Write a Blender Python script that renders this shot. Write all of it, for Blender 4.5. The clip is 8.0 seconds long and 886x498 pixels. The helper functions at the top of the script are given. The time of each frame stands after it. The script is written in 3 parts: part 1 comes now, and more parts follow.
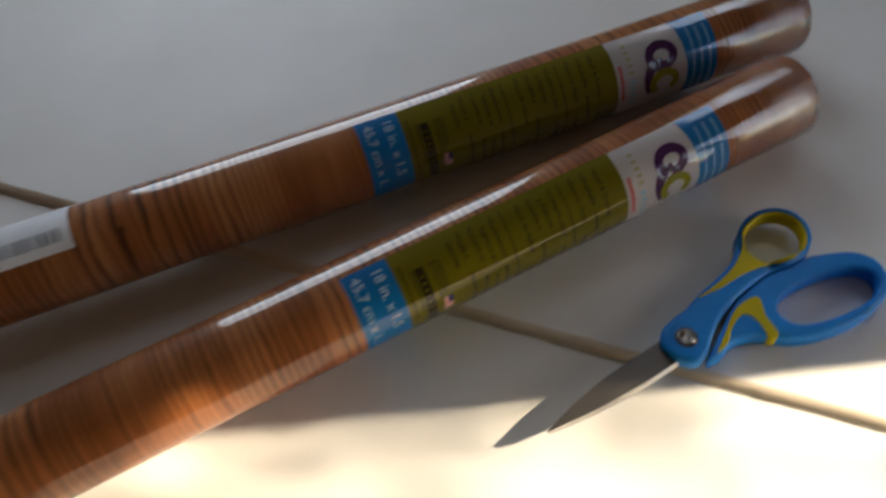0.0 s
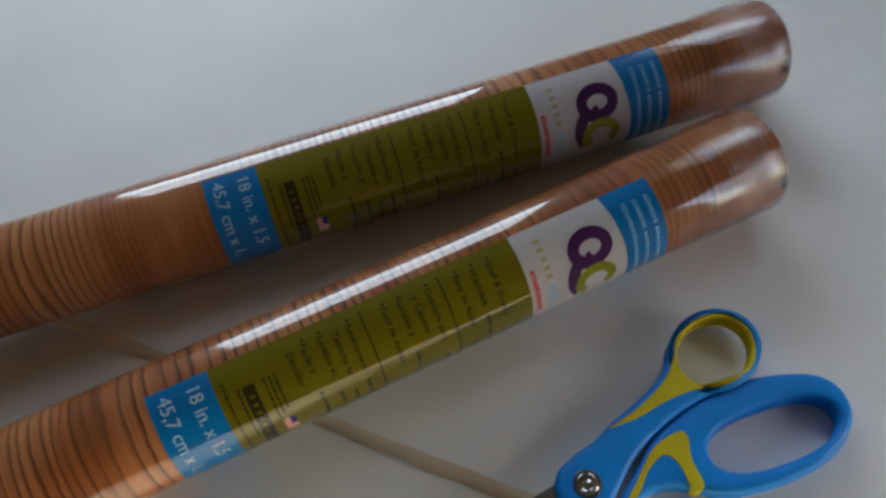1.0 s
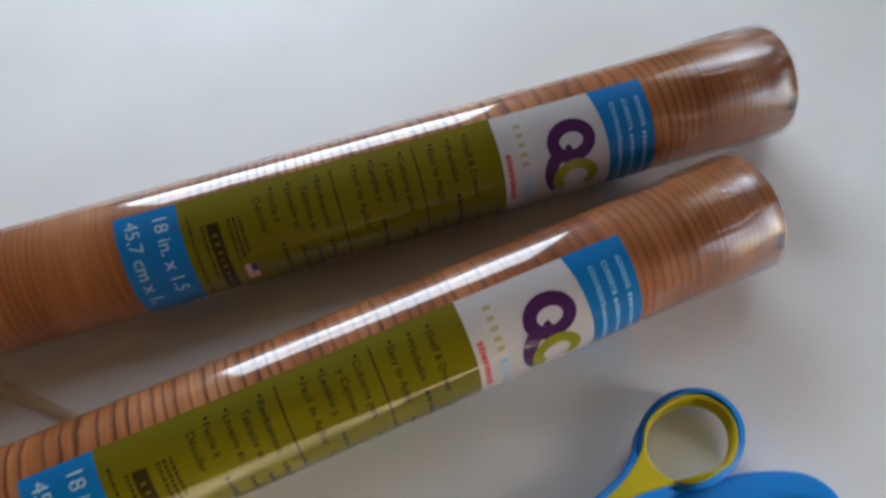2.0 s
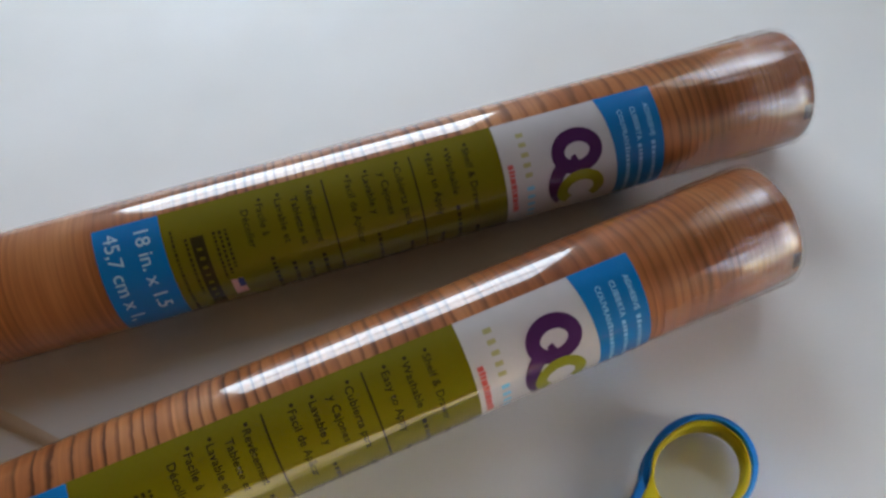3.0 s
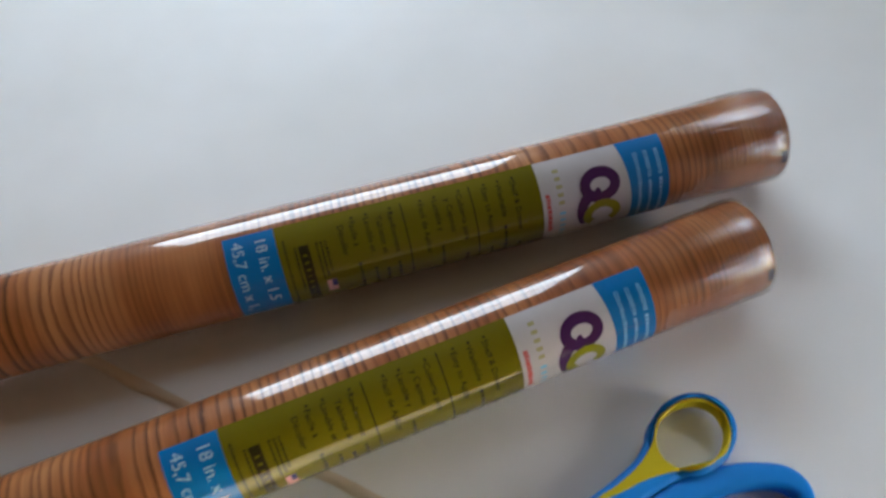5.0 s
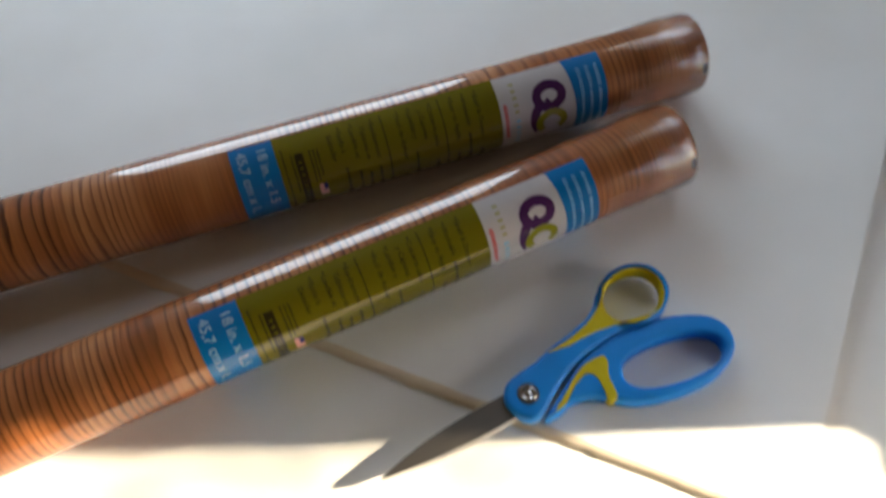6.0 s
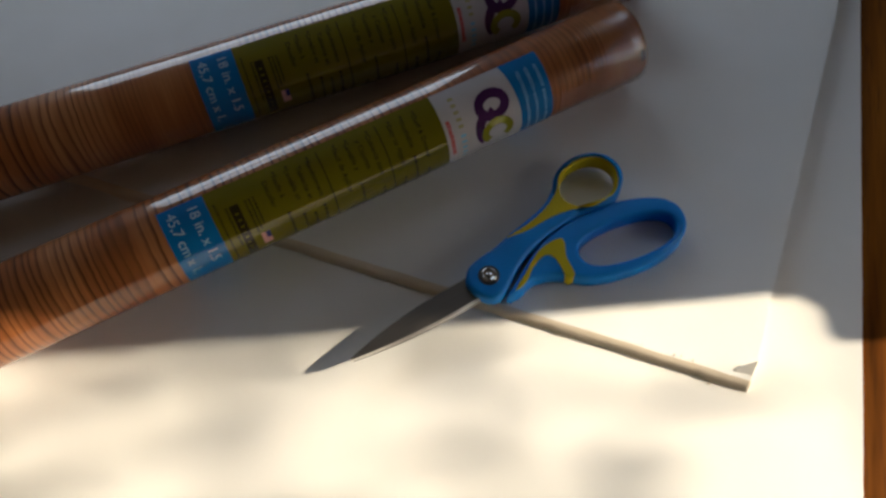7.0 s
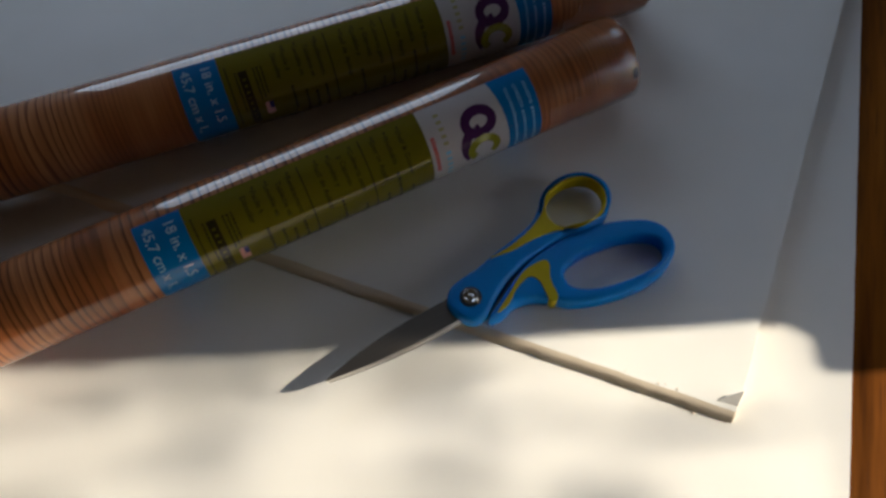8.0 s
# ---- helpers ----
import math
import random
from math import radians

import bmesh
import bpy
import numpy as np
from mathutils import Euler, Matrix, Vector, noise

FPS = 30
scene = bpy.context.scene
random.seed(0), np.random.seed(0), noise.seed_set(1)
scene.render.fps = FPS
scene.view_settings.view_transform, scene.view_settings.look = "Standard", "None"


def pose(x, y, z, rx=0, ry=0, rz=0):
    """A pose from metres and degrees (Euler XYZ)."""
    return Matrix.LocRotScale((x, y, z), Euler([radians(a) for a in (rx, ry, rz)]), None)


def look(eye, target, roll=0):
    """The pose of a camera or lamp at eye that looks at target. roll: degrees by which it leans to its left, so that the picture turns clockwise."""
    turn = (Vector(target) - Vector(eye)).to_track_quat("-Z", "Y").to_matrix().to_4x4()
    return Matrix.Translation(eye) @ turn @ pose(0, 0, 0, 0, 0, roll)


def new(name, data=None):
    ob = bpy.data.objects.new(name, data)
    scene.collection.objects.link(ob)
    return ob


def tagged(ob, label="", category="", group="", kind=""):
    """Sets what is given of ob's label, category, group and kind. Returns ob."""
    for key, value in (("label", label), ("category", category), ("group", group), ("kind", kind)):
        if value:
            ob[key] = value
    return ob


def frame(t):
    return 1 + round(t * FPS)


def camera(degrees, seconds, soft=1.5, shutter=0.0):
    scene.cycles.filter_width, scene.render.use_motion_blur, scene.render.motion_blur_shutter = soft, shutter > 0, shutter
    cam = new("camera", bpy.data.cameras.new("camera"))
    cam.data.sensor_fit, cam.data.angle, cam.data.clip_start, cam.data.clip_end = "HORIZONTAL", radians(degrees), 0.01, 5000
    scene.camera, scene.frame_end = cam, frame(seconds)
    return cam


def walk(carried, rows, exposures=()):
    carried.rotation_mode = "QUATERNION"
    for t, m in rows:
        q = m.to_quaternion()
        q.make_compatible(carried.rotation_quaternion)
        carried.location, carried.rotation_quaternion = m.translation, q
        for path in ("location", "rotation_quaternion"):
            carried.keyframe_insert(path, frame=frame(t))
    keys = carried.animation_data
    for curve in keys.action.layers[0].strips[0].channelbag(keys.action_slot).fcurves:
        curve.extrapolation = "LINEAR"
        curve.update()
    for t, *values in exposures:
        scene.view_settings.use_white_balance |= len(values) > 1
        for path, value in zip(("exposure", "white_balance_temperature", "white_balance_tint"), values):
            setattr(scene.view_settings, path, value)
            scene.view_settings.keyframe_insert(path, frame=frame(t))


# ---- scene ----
cam = camera(58.99, 8.0, soft=2.8, shutter=0.5)
# seconds, eye (x, y, z), turn (rx, ry, rz)
PATH = [
    (0.0, -0.1789, -0.1968, 0.3300, 35.74, 3.25, -28.72),
    (0.5, -0.1136, -0.1556, 0.3103, 33.37, 2.24, -27.75),
    (1.0, -0.0835, -0.1426, 0.2968, 32.54, 2.62, -26.07),
    (1.5, -0.0652, -0.1365, 0.2805, 31.64, 3.07, -24.90),
    (2.0, -0.0427, -0.1141, 0.2747, 31.84, 2.42, -23.82),
    (2.2, -0.0400, -0.1062, 0.2685, 31.80, 1.86, -23.76),
    (3.3, -0.0364, -0.0989, 0.2666, 31.02, 1.93, -23.64),
    (3.5, -0.0343, -0.1012, 0.2668, 31.33, 2.36, -23.30),
    (4.0, -0.0391, -0.0943, 0.2766, 31.60, 2.43, -22.02),
    (4.2, -0.0390, -0.0969, 0.2797, 31.99, 2.41, -21.88),
    (5.3, -0.0839, -0.1416, 0.3538, 31.34, 1.04, -22.77),
    (5.5, -0.0881, -0.1543, 0.3607, 31.54, 1.78, -22.88),
    (6.0, -0.1020, -0.1870, 0.3615, 30.60, 0.52, -25.79),
    (6.5, -0.1134, -0.2272, 0.3537, 29.69, 0.79, -27.30),
    (7.0, -0.1089, -0.2337, 0.3514, 29.09, 1.30, -28.37),
    (7.5, -0.0977, -0.2294, 0.3576, 29.95, 0.95, -27.96),
    (8.0, -0.0927, -0.2283, 0.3487, 29.11, 1.11, -27.07),
]
# seconds, stops, kelvin, tint: the film camera dims itself where the sunlit paper fills the picture
EXPOSURES = [(0.0, 1.50, 6700, 11), (0.5, 1.50, 6350, 7), (1.0, 2.1, 6350, 7), (1.5, 2.55, 6450, 8), (2.0, 2.72, 6500, 9), (4.0, 2.72, 6500, 9), (5.5, 2.6, 6450, 8),
             (6.0, 2.27, 6600, 9), (6.5, 1.55, 6600, 10), (7.0, 0.95, 6300, 10), (7.5, 0.74, 6050, 10), (8.0, 0.73, 5950, 10)]
walk(cam, [(t, pose(x, y, z, rx, ry, rz)) for t, x, y, z, rx, ry, rz in PATH], EXPOSURES)

# ---- light: low morning sun through the east opening, sky through the north window ----
SUN_AZ, SUN_EL = radians(-24.0), radians(27.0)
world = bpy.data.worlds.new("sky")
scene.world = world
world.use_nodes = True
sky = world.node_tree.nodes.new("ShaderNodeTexSky")
sky.sky_type, sky.sun_disc = "NISHITA", False
sky.sun_elevation, sky.sun_rotation = SUN_EL, radians(90) - SUN_AZ
world.node_tree.links.new(sky.outputs[0], world.node_tree.nodes["Background"].inputs[0])
world.node_tree.nodes["Background"].inputs[1].default_value = 0.15

sun_data = bpy.data.lights.new("sun", "SUN")
sun_data.energy, sun_data.angle, sun_data.color = 5.0, radians(0.6), (1.0, 0.84, 0.60)
sun = new("sun", sun_data)
sun_way = Vector((math.cos(SUN_AZ) * math.cos(SUN_EL), math.sin(SUN_AZ) * math.cos(SUN_EL), math.sin(SUN_EL)))
sun.matrix_world = look(sun_way * 6, (0, 0, 0))

ROOM = pose(0, 0, 0, 0, 0, -9)          # the room's walls stand turned to the rolls
NORTH, EAST, SOUTH, WEST = 1.30, 0.62, -2.3, -2.6
FLOOR, CEILING = -0.76, 1.74
WIN = (-0.53, 0.34, 0.26, 1.20)         # north window: x from, to, z from, to

sky_lamp_data = bpy.data.lights.new("north_sky", "AREA")
sky_lamp_data.shape, sky_lamp_data.size, sky_lamp_data.size_y = "RECTANGLE", WIN[1] - WIN[0], WIN[3] - WIN[2]
sky_lamp_data.energy, sky_lamp_data.color = 3.7, (0.84, 0.93, 1.0)
sky_lamp = new("north_sky", sky_lamp_data)
sky_lamp.matrix_world = ROOM @ pose((WIN[0] + WIN[1]) / 2, NORTH + 0.17, (WIN[2] + WIN[3]) / 2, -90, 0, 0)

WIN_E = (0.30, 0.92, 0.62, 1.20)        # small high window in the east wall: y from, to, z from, to
east_lamp_data = bpy.data.lights.new("east_sky", "AREA")
east_lamp_data.shape, east_lamp_data.size, east_lamp_data.size_y = "RECTANGLE", WIN_E[3] - WIN_E[2], WIN_E[1] - WIN_E[0]
east_lamp_data.energy, east_lamp_data.color = 0.90, (0.86, 0.94, 1.0)
east_lamp = new("east_sky", east_lamp_data)
east_lamp.matrix_world = ROOM @ pose(EAST + 0.16, (WIN_E[0] + WIN_E[1]) / 2, (WIN_E[2] + WIN_E[3]) / 2, 0, 90, 0)


# ---- materials ----
class Mat:
    def __init__(self, name, color=(0.8, 0.8, 0.8), rough=0.5, **inputs):
        self.m = bpy.data.materials.new(name)
        self.m.use_nodes = True
        self.t = self.m.node_tree
        self.b = self.t.nodes["Principled BSDF"]
        self.b.inputs["Base Color"].default_value = (*color, 1)
        self.b.inputs["Roughness"].default_value = rough
        for k, v in inputs.items():
            self.b.inputs[k.replace("_", " ")].default_value = v

    def node(self, kind, **props):
        n = self.t.nodes.new("ShaderNode" + kind)
        for k, v in props.items():
            setattr(n, k, v)
        return n

    def link(self, a, b):
        self.t.links.new(a, b)

    def put(self, sock, value):
        if hasattr(value, "is_output"):
            self.link(value, sock)
        else:
            sock.default_value = value

    def math(self, op, a, b=0.0, c=0.0):
        n = self.node("Math", operation=op)
        for i, v in enumerate((a, b, c)):
            self.put(n.inputs[i], v)
        return n.outputs[0]

    def coords(self, scale=(1, 1, 1), shift=None):
        v = self.node("TexCoord").outputs["Object"]
        n = self.node("Mapping")
        self.link(v, n.inputs["Vector"])
        n.inputs["Scale"].default_value = scale
        if shift is not None:
            self.put(n.inputs["Location"], shift)
        return n.outputs[0]

    def noise(self, scale, detail=3.0, vector=None, rough=0.5):
        n = self.node("TexNoise")
        n.inputs["Scale"].default_value, n.inputs["Detail"].default_value, n.inputs["Roughness"].default_value = scale, detail, rough
        self.link(vector if vector is not None else self.coords(), n.inputs["Vector"])
        return n.outputs["Fac"]

    def ramp(self, fac, *stops):
        n = self.node("ValToRGB")
        while len(n.color_ramp.elements) < len(stops):
            n.color_ramp.elements.new(0.5)
        for e, (p, c) in zip(n.color_ramp.elements, stops):
            e.position, e.color = p, (*c, 1)
        self.link(fac, n.inputs[0])
        return n.outputs[0]

    def span(self, fac, a, b, c, d):
        n = self.node("MapRange")
        self.link(fac, n.inputs[0])
        for i, v in enumerate((a, b, c, d)):
            n.inputs[i + 1].default_value = v
        return n.outputs[0]

    def mix(self, fac, a, b, blend="MIX"):
        n = self.node("Mix", data_type="RGBA", blend_type=blend)
        self.put(n.inputs[0], fac)
        self.put(n.inputs[6], a if hasattr(a, "is_output") else (*a, 1))
        self.put(n.inputs[7], b if hasattr(b, "is_output") else (*b, 1))
        return n.outputs[2]

    def color(self, out):
        self.link(out, self.b.inputs["Base Color"])

    def rough(self, out):
        self.link(out, self.b.inputs["Roughness"])

    def bump(self, height, strength=0.3, distance=0.001, sock="Normal"):
        n = self.node("Bump")
        n.inputs["Strength"].default_value, n.inputs["Distance"].default_value = strength, distance
        self.link(height, n.inputs["Height"])
        self.link(n.outputs[0], self.b.inputs[sock])


def board_material(name, base, rough):
    m = Mat(name, base, rough)
    big = m.noise(9, 3)
    fine = m.noise(160, 4)
    m.color(m.mix(m.span(big, 0.35, 0.7, 0, 1), tuple(c * 1.02 for c in base), tuple(c * f for c, f in zip(base, (0.93, 0.925, 0.91)))))
    m.rough(m.span(fine, 0.3, 0.7, rough - 0.06, rough + 0.08))
    m.bump(m.math("ADD", m.math("MULTIPLY", m.noise(22, 2), 1.6), m.math("MULTIPLY", m.noise(700, 3), 0.05)), 0.35, 0.0012)
    return m.m


def film_coat(m, wrinkled=True):
    """The clear shrink film over the roll: glossy, with long ripples, and creased where it is gathered at the ends."""
    m.b.inputs["Coat Weight"].default_value, m.b.inputs["Coat Roughness"].default_value, m.b.inputs["Coat IOR"].default_value = 1.0, 0.045, 1.56
    m.b.inputs["Specular IOR Level"].default_value = 0.15
    x = m.node("SeparateXYZ")
    m.link(m.node("TexCoord").outputs["Object"], x.inputs[0])
    end = m.span(x.outputs[0], 0.072, 0.120, 0.0, 1.0)
    ripple = m.noise(1.0, 2, m.coords((7, 130, 130)))
    crease = m.noise(1.0, 4, m.coords((45, 330, 330)), 0.6)
    folds = m.math("POWER", m.math("ABSOLUTE", m.math("SUBTRACT", crease, 0.5)), 0.6)
    m.bump(m.math("ADD", m.math("MULTIPLY", ripple, 0.25), m.math("MULTIPLY", m.math("MULTIPLY", folds, end), 0.32)), 0.5, 0.0011, "Coat Normal")


def liner_material(name, zones, seed):
    """Wood print whose growth rings cross the roll. zones: from, to along the roll in metres, ring spacing in millimetres, strength."""
    m = Mat(name, (0.4, 0.2, 0.1), 0.42)
    pos = m.node("SeparateXYZ")
    m.link(m.node("TexCoord").outputs["Object"], pos.inputs[0])
    s = pos.outputs[0]
    shift = (seed, seed * 0.37, 0)
    # rings are counted up zone by zone, and drift a little round the roll
    phase = m.math("MULTIPLY", m.noise(1, 2, m.coords((16, 14, 14), shift)), 0.8)
    for s0, s1, gap, _ in zones:
        phase = m.math("ADD", phase, m.span(s, s0, s1, 0.0, (s1 - s0) * 1000 / gap))
    phase = m.math("ADD", phase, m.math("MULTIPLY", m.noise(1, 2, m.coords((110, 12, 12), shift)), 1.6))
    phase = m.math("ADD", phase, m.math("MULTIPLY", m.noise(1, 2, m.coords((60, 170, 170))), 0.22))
    saw = m.math("FRACT", phase)
    each = m.node("TexWhiteNoise", noise_dimensions="1D")
    m.link(m.math("ADD", m.math("FLOOR", phase), seed), each.inputs["W"])
    ring = m.math("MULTIPLY", m.span(saw, 0.42, 0.80, 0, 1), m.span(saw, 0.88, 0.98, 1, 0))
    ring = m.math("MULTIPLY", m.math("POWER", ring, 1.5), m.span(each.outputs["Value"], 0.0, 0.6, 0.5, 1.0))
    lo, hi = zones[0][0], zones[-1][1]
    stops = [(((s0 + s1) / 2 - lo) / (hi - lo), (k, k, k)) for s0, s1, _, k in zones]
    strength = m.ramp(m.span(s, lo, hi, 0, 1), *stops)
    strength = m.math("MULTIPLY", strength, m.span(m.noise(1, 2, m.coords((30, 16, 16), shift)), 0.3, 0.55, 0.7, 1.0))
    tone = m.noise(1, 3, m.coords((34, 9, 9), shift))
    base = m.ramp(tone, (0.25, (0.180, 0.046, 0.011)), (0.5, (0.315, 0.106, 0.032)), (0.75, (0.46, 0.195, 0.076)))
    fibre = m.span(m.noise(1, 3, m.coords((900, 22, 22))), 0.3, 0.7, 0.84, 1.12)
    pale = m.span(m.noise(1, 1, m.coords((420, 6, 6), shift)), 0.60, 0.72, 1.0, 1.22)
    fibre = m.math("MULTIPLY", fibre, pale)
    fib = m.node("CombineColor")
    for i in range(3):
        m.link(fibre, fib.inputs[i])
    base = m.mix(1.0, base, fib.outputs[0], "MULTIPLY")
    m.color(m.mix(m.math("MULTIPLY", ring, strength), base, (0.070, 0.020, 0.007)))
    film_coat(m)
    return m.m


def print_material(name, color, coat=True):
    m = Mat(name, color, 0.45)
    blot = m.noise(60, 4)
    m.color(m.mix(m.span(blot, 0.3, 0.7, 0, 1), tuple(c * 0.93 for c in color), tuple(min(1, c * 1.05) for c in color)))
    if coat:
        film_coat(m)
        m.b.inputs["Specular IOR Level"].default_value = 0.06
    return m.m


def plastic_material(name, color, rough=0.46):
    m = Mat(name, color, rough)
    m.b.inputs["Specular IOR Level"].default_value = 0.3
    m.color(m.mix(m.span(m.noise(70, 3), 0.35, 0.65, 0, 1), tuple(c * 0.92 for c in color), color))
    m.rough(m.span(m.noise(240, 4), 0.3, 0.7, rough - 0.05, rough + 0.10))
    m.bump(m.noise(1500, 2), 0.12, 0.0003)
    return m.m


def steel_material(name, color, rough, stretch):
    m = Mat(name, color, rough, Metallic=1.0)
    grain = m.noise(1, 4, m.coords(stretch))
    m.rough(m.span(grain, 0.3, 0.7, rough - 0.05, rough + 0.12))
    m.bump(grain, 0.10, 0.0002)
    return m.m


def table_material():
    m = Mat("varnished_wood", (0.2, 0.08, 0.03), 0.28)
    rings = m.noise(1, 4, m.coords((4, 40, 40)), 0.6)
    pores = m.noise(1, 3, m.coords((30, 600, 600)))
    c = m.ramp(rings, (0.28, (0.055, 0.016, 0.002)), (0.52, (0.22, 0.071, 0.007)), (0.75, (0.43, 0.158, 0.016)))
    m.color(m.mix(m.span(pores, 0.55, 0.72, 0, 0.55), c, (0.05, 0.018, 0.008)))
    m.rough(m.span(rings, 0.3, 0.7, 0.30, 0.46))
    m.b.inputs["Specular IOR Level"].default_value = 0.10
    m.bump(pores, 0.15, 0.0004)
    return m.m


def wall_material(name, color):
    m = Mat(name, color, 0.8)
    m.color(m.mix(m.span(m.noise(3, 4), 0.3, 0.7, 0, 1), tuple(c * 0.94 for c in color), color))
    m.bump(m.noise(260, 3), 0.2, 0.001)
    return m.m


def film_material():
    m = Mat("clear_film", (1, 1, 1), 0.06)
    clear, gloss, fac, mix = m.node("BsdfTransparent"), m.node("BsdfGlossy"), m.node("LayerWeight"), m.node("MixShader")
    clear.inputs[0].default_value = (0.97, 0.97, 0.97, 1)
    gloss.inputs["Roughness"].default_value = 0.045
    share = m.math("ADD", 0.045, m.math("MULTIPLY", m.math("POWER", fac.outputs["Facing"], 4.0), 0.3))
    fac.inputs["Blend"].default_value = 0.5
    m.link(share, mix.inputs[0]), m.link(clear.outputs[0], mix.inputs[1]), m.link(gloss.outputs[0], mix.inputs[2])
    m.link(mix.outputs[0], m.node("OutputMaterial").inputs[0])
    m.t.nodes["Material Output"].is_active_output = False
    m.t.nodes["Material Output.001"].is_active_output = True
    return m.m


M_FILM = film_material()
M_BOARD = board_material("white_board_facing", (0.86, 0.855, 0.835), 0.52)
M_SHEET = board_material("white_poster_card", (0.83, 0.825, 0.805), 0.52)
M_CORE_EDGE = board_material("foam_edge", (0.76, 0.66, 0.53), 0.7)
M_LINER_A = liner_material("wood_print_liner", ((-0.335, -0.275, 5.6, 1.0), (-0.275, -0.225, 3.2, 0.9), (-0.225, -0.165, 3.6, 0.9), (-0.165, -0.120, 5.6, 1.0), (-0.120, 0.010, 4.3, 0.95),
                                               (0.010, 0.060, 5.6, 0.65), (0.060, 0.090, 3.6, 0.55), (0.090, 0.126, 2.5, 0.45)), 3.1)
M_LINER_B = liner_material("wood_print_liner_plain_middle", ((-0.350, -0.290, 4.0, 0.9), (-0.290, -0.245, 7.0, 1.0), (-0.245, -0.210, 5.0, 1.0), (-0.210, -0.185, 3.4, 0.9), (-0.185, -0.140, 2.6, 0.08),
                                                            (-0.140, -0.040, 3.6, 0.85), (-0.040, 0.062, 6.5, 0.7), (0.062, 0.088, 3.6, 0.6), (0.088, 0.128, 2.5, 0.45)), 8.6)
M_WHITE = print_material("label_white", (0.470, 0.450, 0.460))
M_GREEN = print_material("label_green", (0.128, 0.110, 0.001))
M_BLUE = print_material("label_blue", (0.000, 0.140, 0.390))
M_PURPLE = print_material("ink_purple", (0.055, 0.012, 0.075))
M_LIME = print_material("ink_lime", (0.23, 0.23, 0.012))
M_DARK = print_material("ink_dark", (0.028, 0.021, 0.005))
M_PALE = print_material("ink_pale", (0.38, 0.54, 0.66))
M_FAINT = print_material("ink_faint_blue", (0.22, 0.47, 0.74))
M_RED = print_material("ink_red", (0.50, 0.10, 0.09))
M_SKYINK = print_material("ink_light_blue", (0.20, 0.50, 0.70))
M_OLIVE = print_material("ink_olive", (0.36, 0.34, 0.16))
M_NAVY = print_material("ink_navy", (0.03, 0.03, 0.12))
M_PLUM = print_material("ink_plum", (0.030, 0.008, 0.018))
M_PINK = print_material("ink_rose", (0.62, 0.30, 0.27))
M_GREY = print_material("ink_grey", (0.22, 0.23, 0.27), False)
M_STICKER = print_material("sticker_paper", (0.74, 0.76, 0.80), False)
M_CORE = wall_material("cardboard_core", (0.36, 0.25, 0.15))
M_PBLUE = plastic_material("blue_plastic", (0.001, 0.225, 0.70))
M_PYEL = plastic_material("yellow_grip", (0.56, 0.455, 0.002), 0.55)
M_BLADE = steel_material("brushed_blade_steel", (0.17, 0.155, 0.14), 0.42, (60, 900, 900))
M_SCREW = steel_material("polished_screw", (0.42, 0.41, 0.40), 0.14, (200, 200, 200))
M_DARKSTEEL = steel_material("dark_steel", (0.08, 0.08, 0.08), 0.3, (200, 200, 200))
# the cutting edge's reflection of sunlit paper, painted in as paler steel
M_EDGE_GLINT = steel_material("edge_glint_steel", (0.72, 0.70, 0.66), 0.38, (60, 900, 900))
M_TABLE = table_material()
M_WALL = wall_material("wall_paint", (0.30, 0.195, 0.11))
M_CEIL = wall_material("ceiling_paint", (0.30, 0.23, 0.165))
M_FLOOR = wall_material("floor_covering", (0.07, 0.05, 0.038))
M_GRASS = wall_material("grass", (0.07, 0.10, 0.035))
M_TRIM = wall_material("white_trim_paint", (0.75, 0.74, 0.72))


# ---- builders ----
def mesh_of(name, bm, material, smooth=False):
    bmesh.ops.recalc_face_normals(bm, faces=bm.faces)
    me = bpy.data.meshes.new(name)
    bm.to_mesh(me)
    bm.free()
    if smooth:
        for p in me.polygons:
            p.use_smooth = True
    me.materials.append(material)
    return me


def part(name, bm, material, parent, label="", smooth=False):
    """Links a bmesh as one mesh object under a thing or a part."""
    ob = new(name, mesh_of(name, bm, material, smooth))
    ob.parent = parent
    return tagged(ob, label)


def box_bm(x0, x1, y0, y1, z0, z1, bevel=0.0, bm=None):
    bm = bm or bmesh.new()
    made = bmesh.ops.create_cube(bm, size=1.0)["verts"]
    for v in made:
        v.co = Vector(((x0 + x1) / 2 + v.co.x * (x1 - x0), (y0 + y1) / 2 + v.co.y * (y1 - y0), (z0 + z1) / 2 + v.co.z * (z1 - z0)))
    if bevel:
        bmesh.ops.bevel(bm, geom=list({e for v in made for e in v.link_edges}), offset=bevel, segments=2, affect="EDGES")
    return bm


def structure(name, bm, material, label, category, m=None):
    ob = new(name, mesh_of(name, bm, material))
    if m is not None:
        ob.matrix_world = m
    return tagged(ob, label, category, kind="structure")


# ---- room ----
structure("floor", box_bm(WEST, EAST, SOUTH, NORTH, FLOOR - 0.1, FLOOR), M_FLOOR, "brown floor of the room under the table", "floor", ROOM)
bm = bmesh.new()
bmesh.ops.create_grid(bm, x_segments=8, y_segments=8, size=60)
bmesh.ops.translate(bm, verts=bm.verts, vec=(0, 0, FLOOR - 0.14))
structure("ground", bm, M_GRASS, "mown green garden ground outside the room", "ground", ROOM)
structure("ceiling", box_bm(WEST, EAST, SOUTH, NORTH, CEILING, CEILING + 0.1), M_CEIL, "plain warm tan painted room ceiling", "ceiling", ROOM)
bm = box_bm(WEST - 0.14, WIN[0], NORTH, NORTH + 0.14, FLOOR, CEILING)
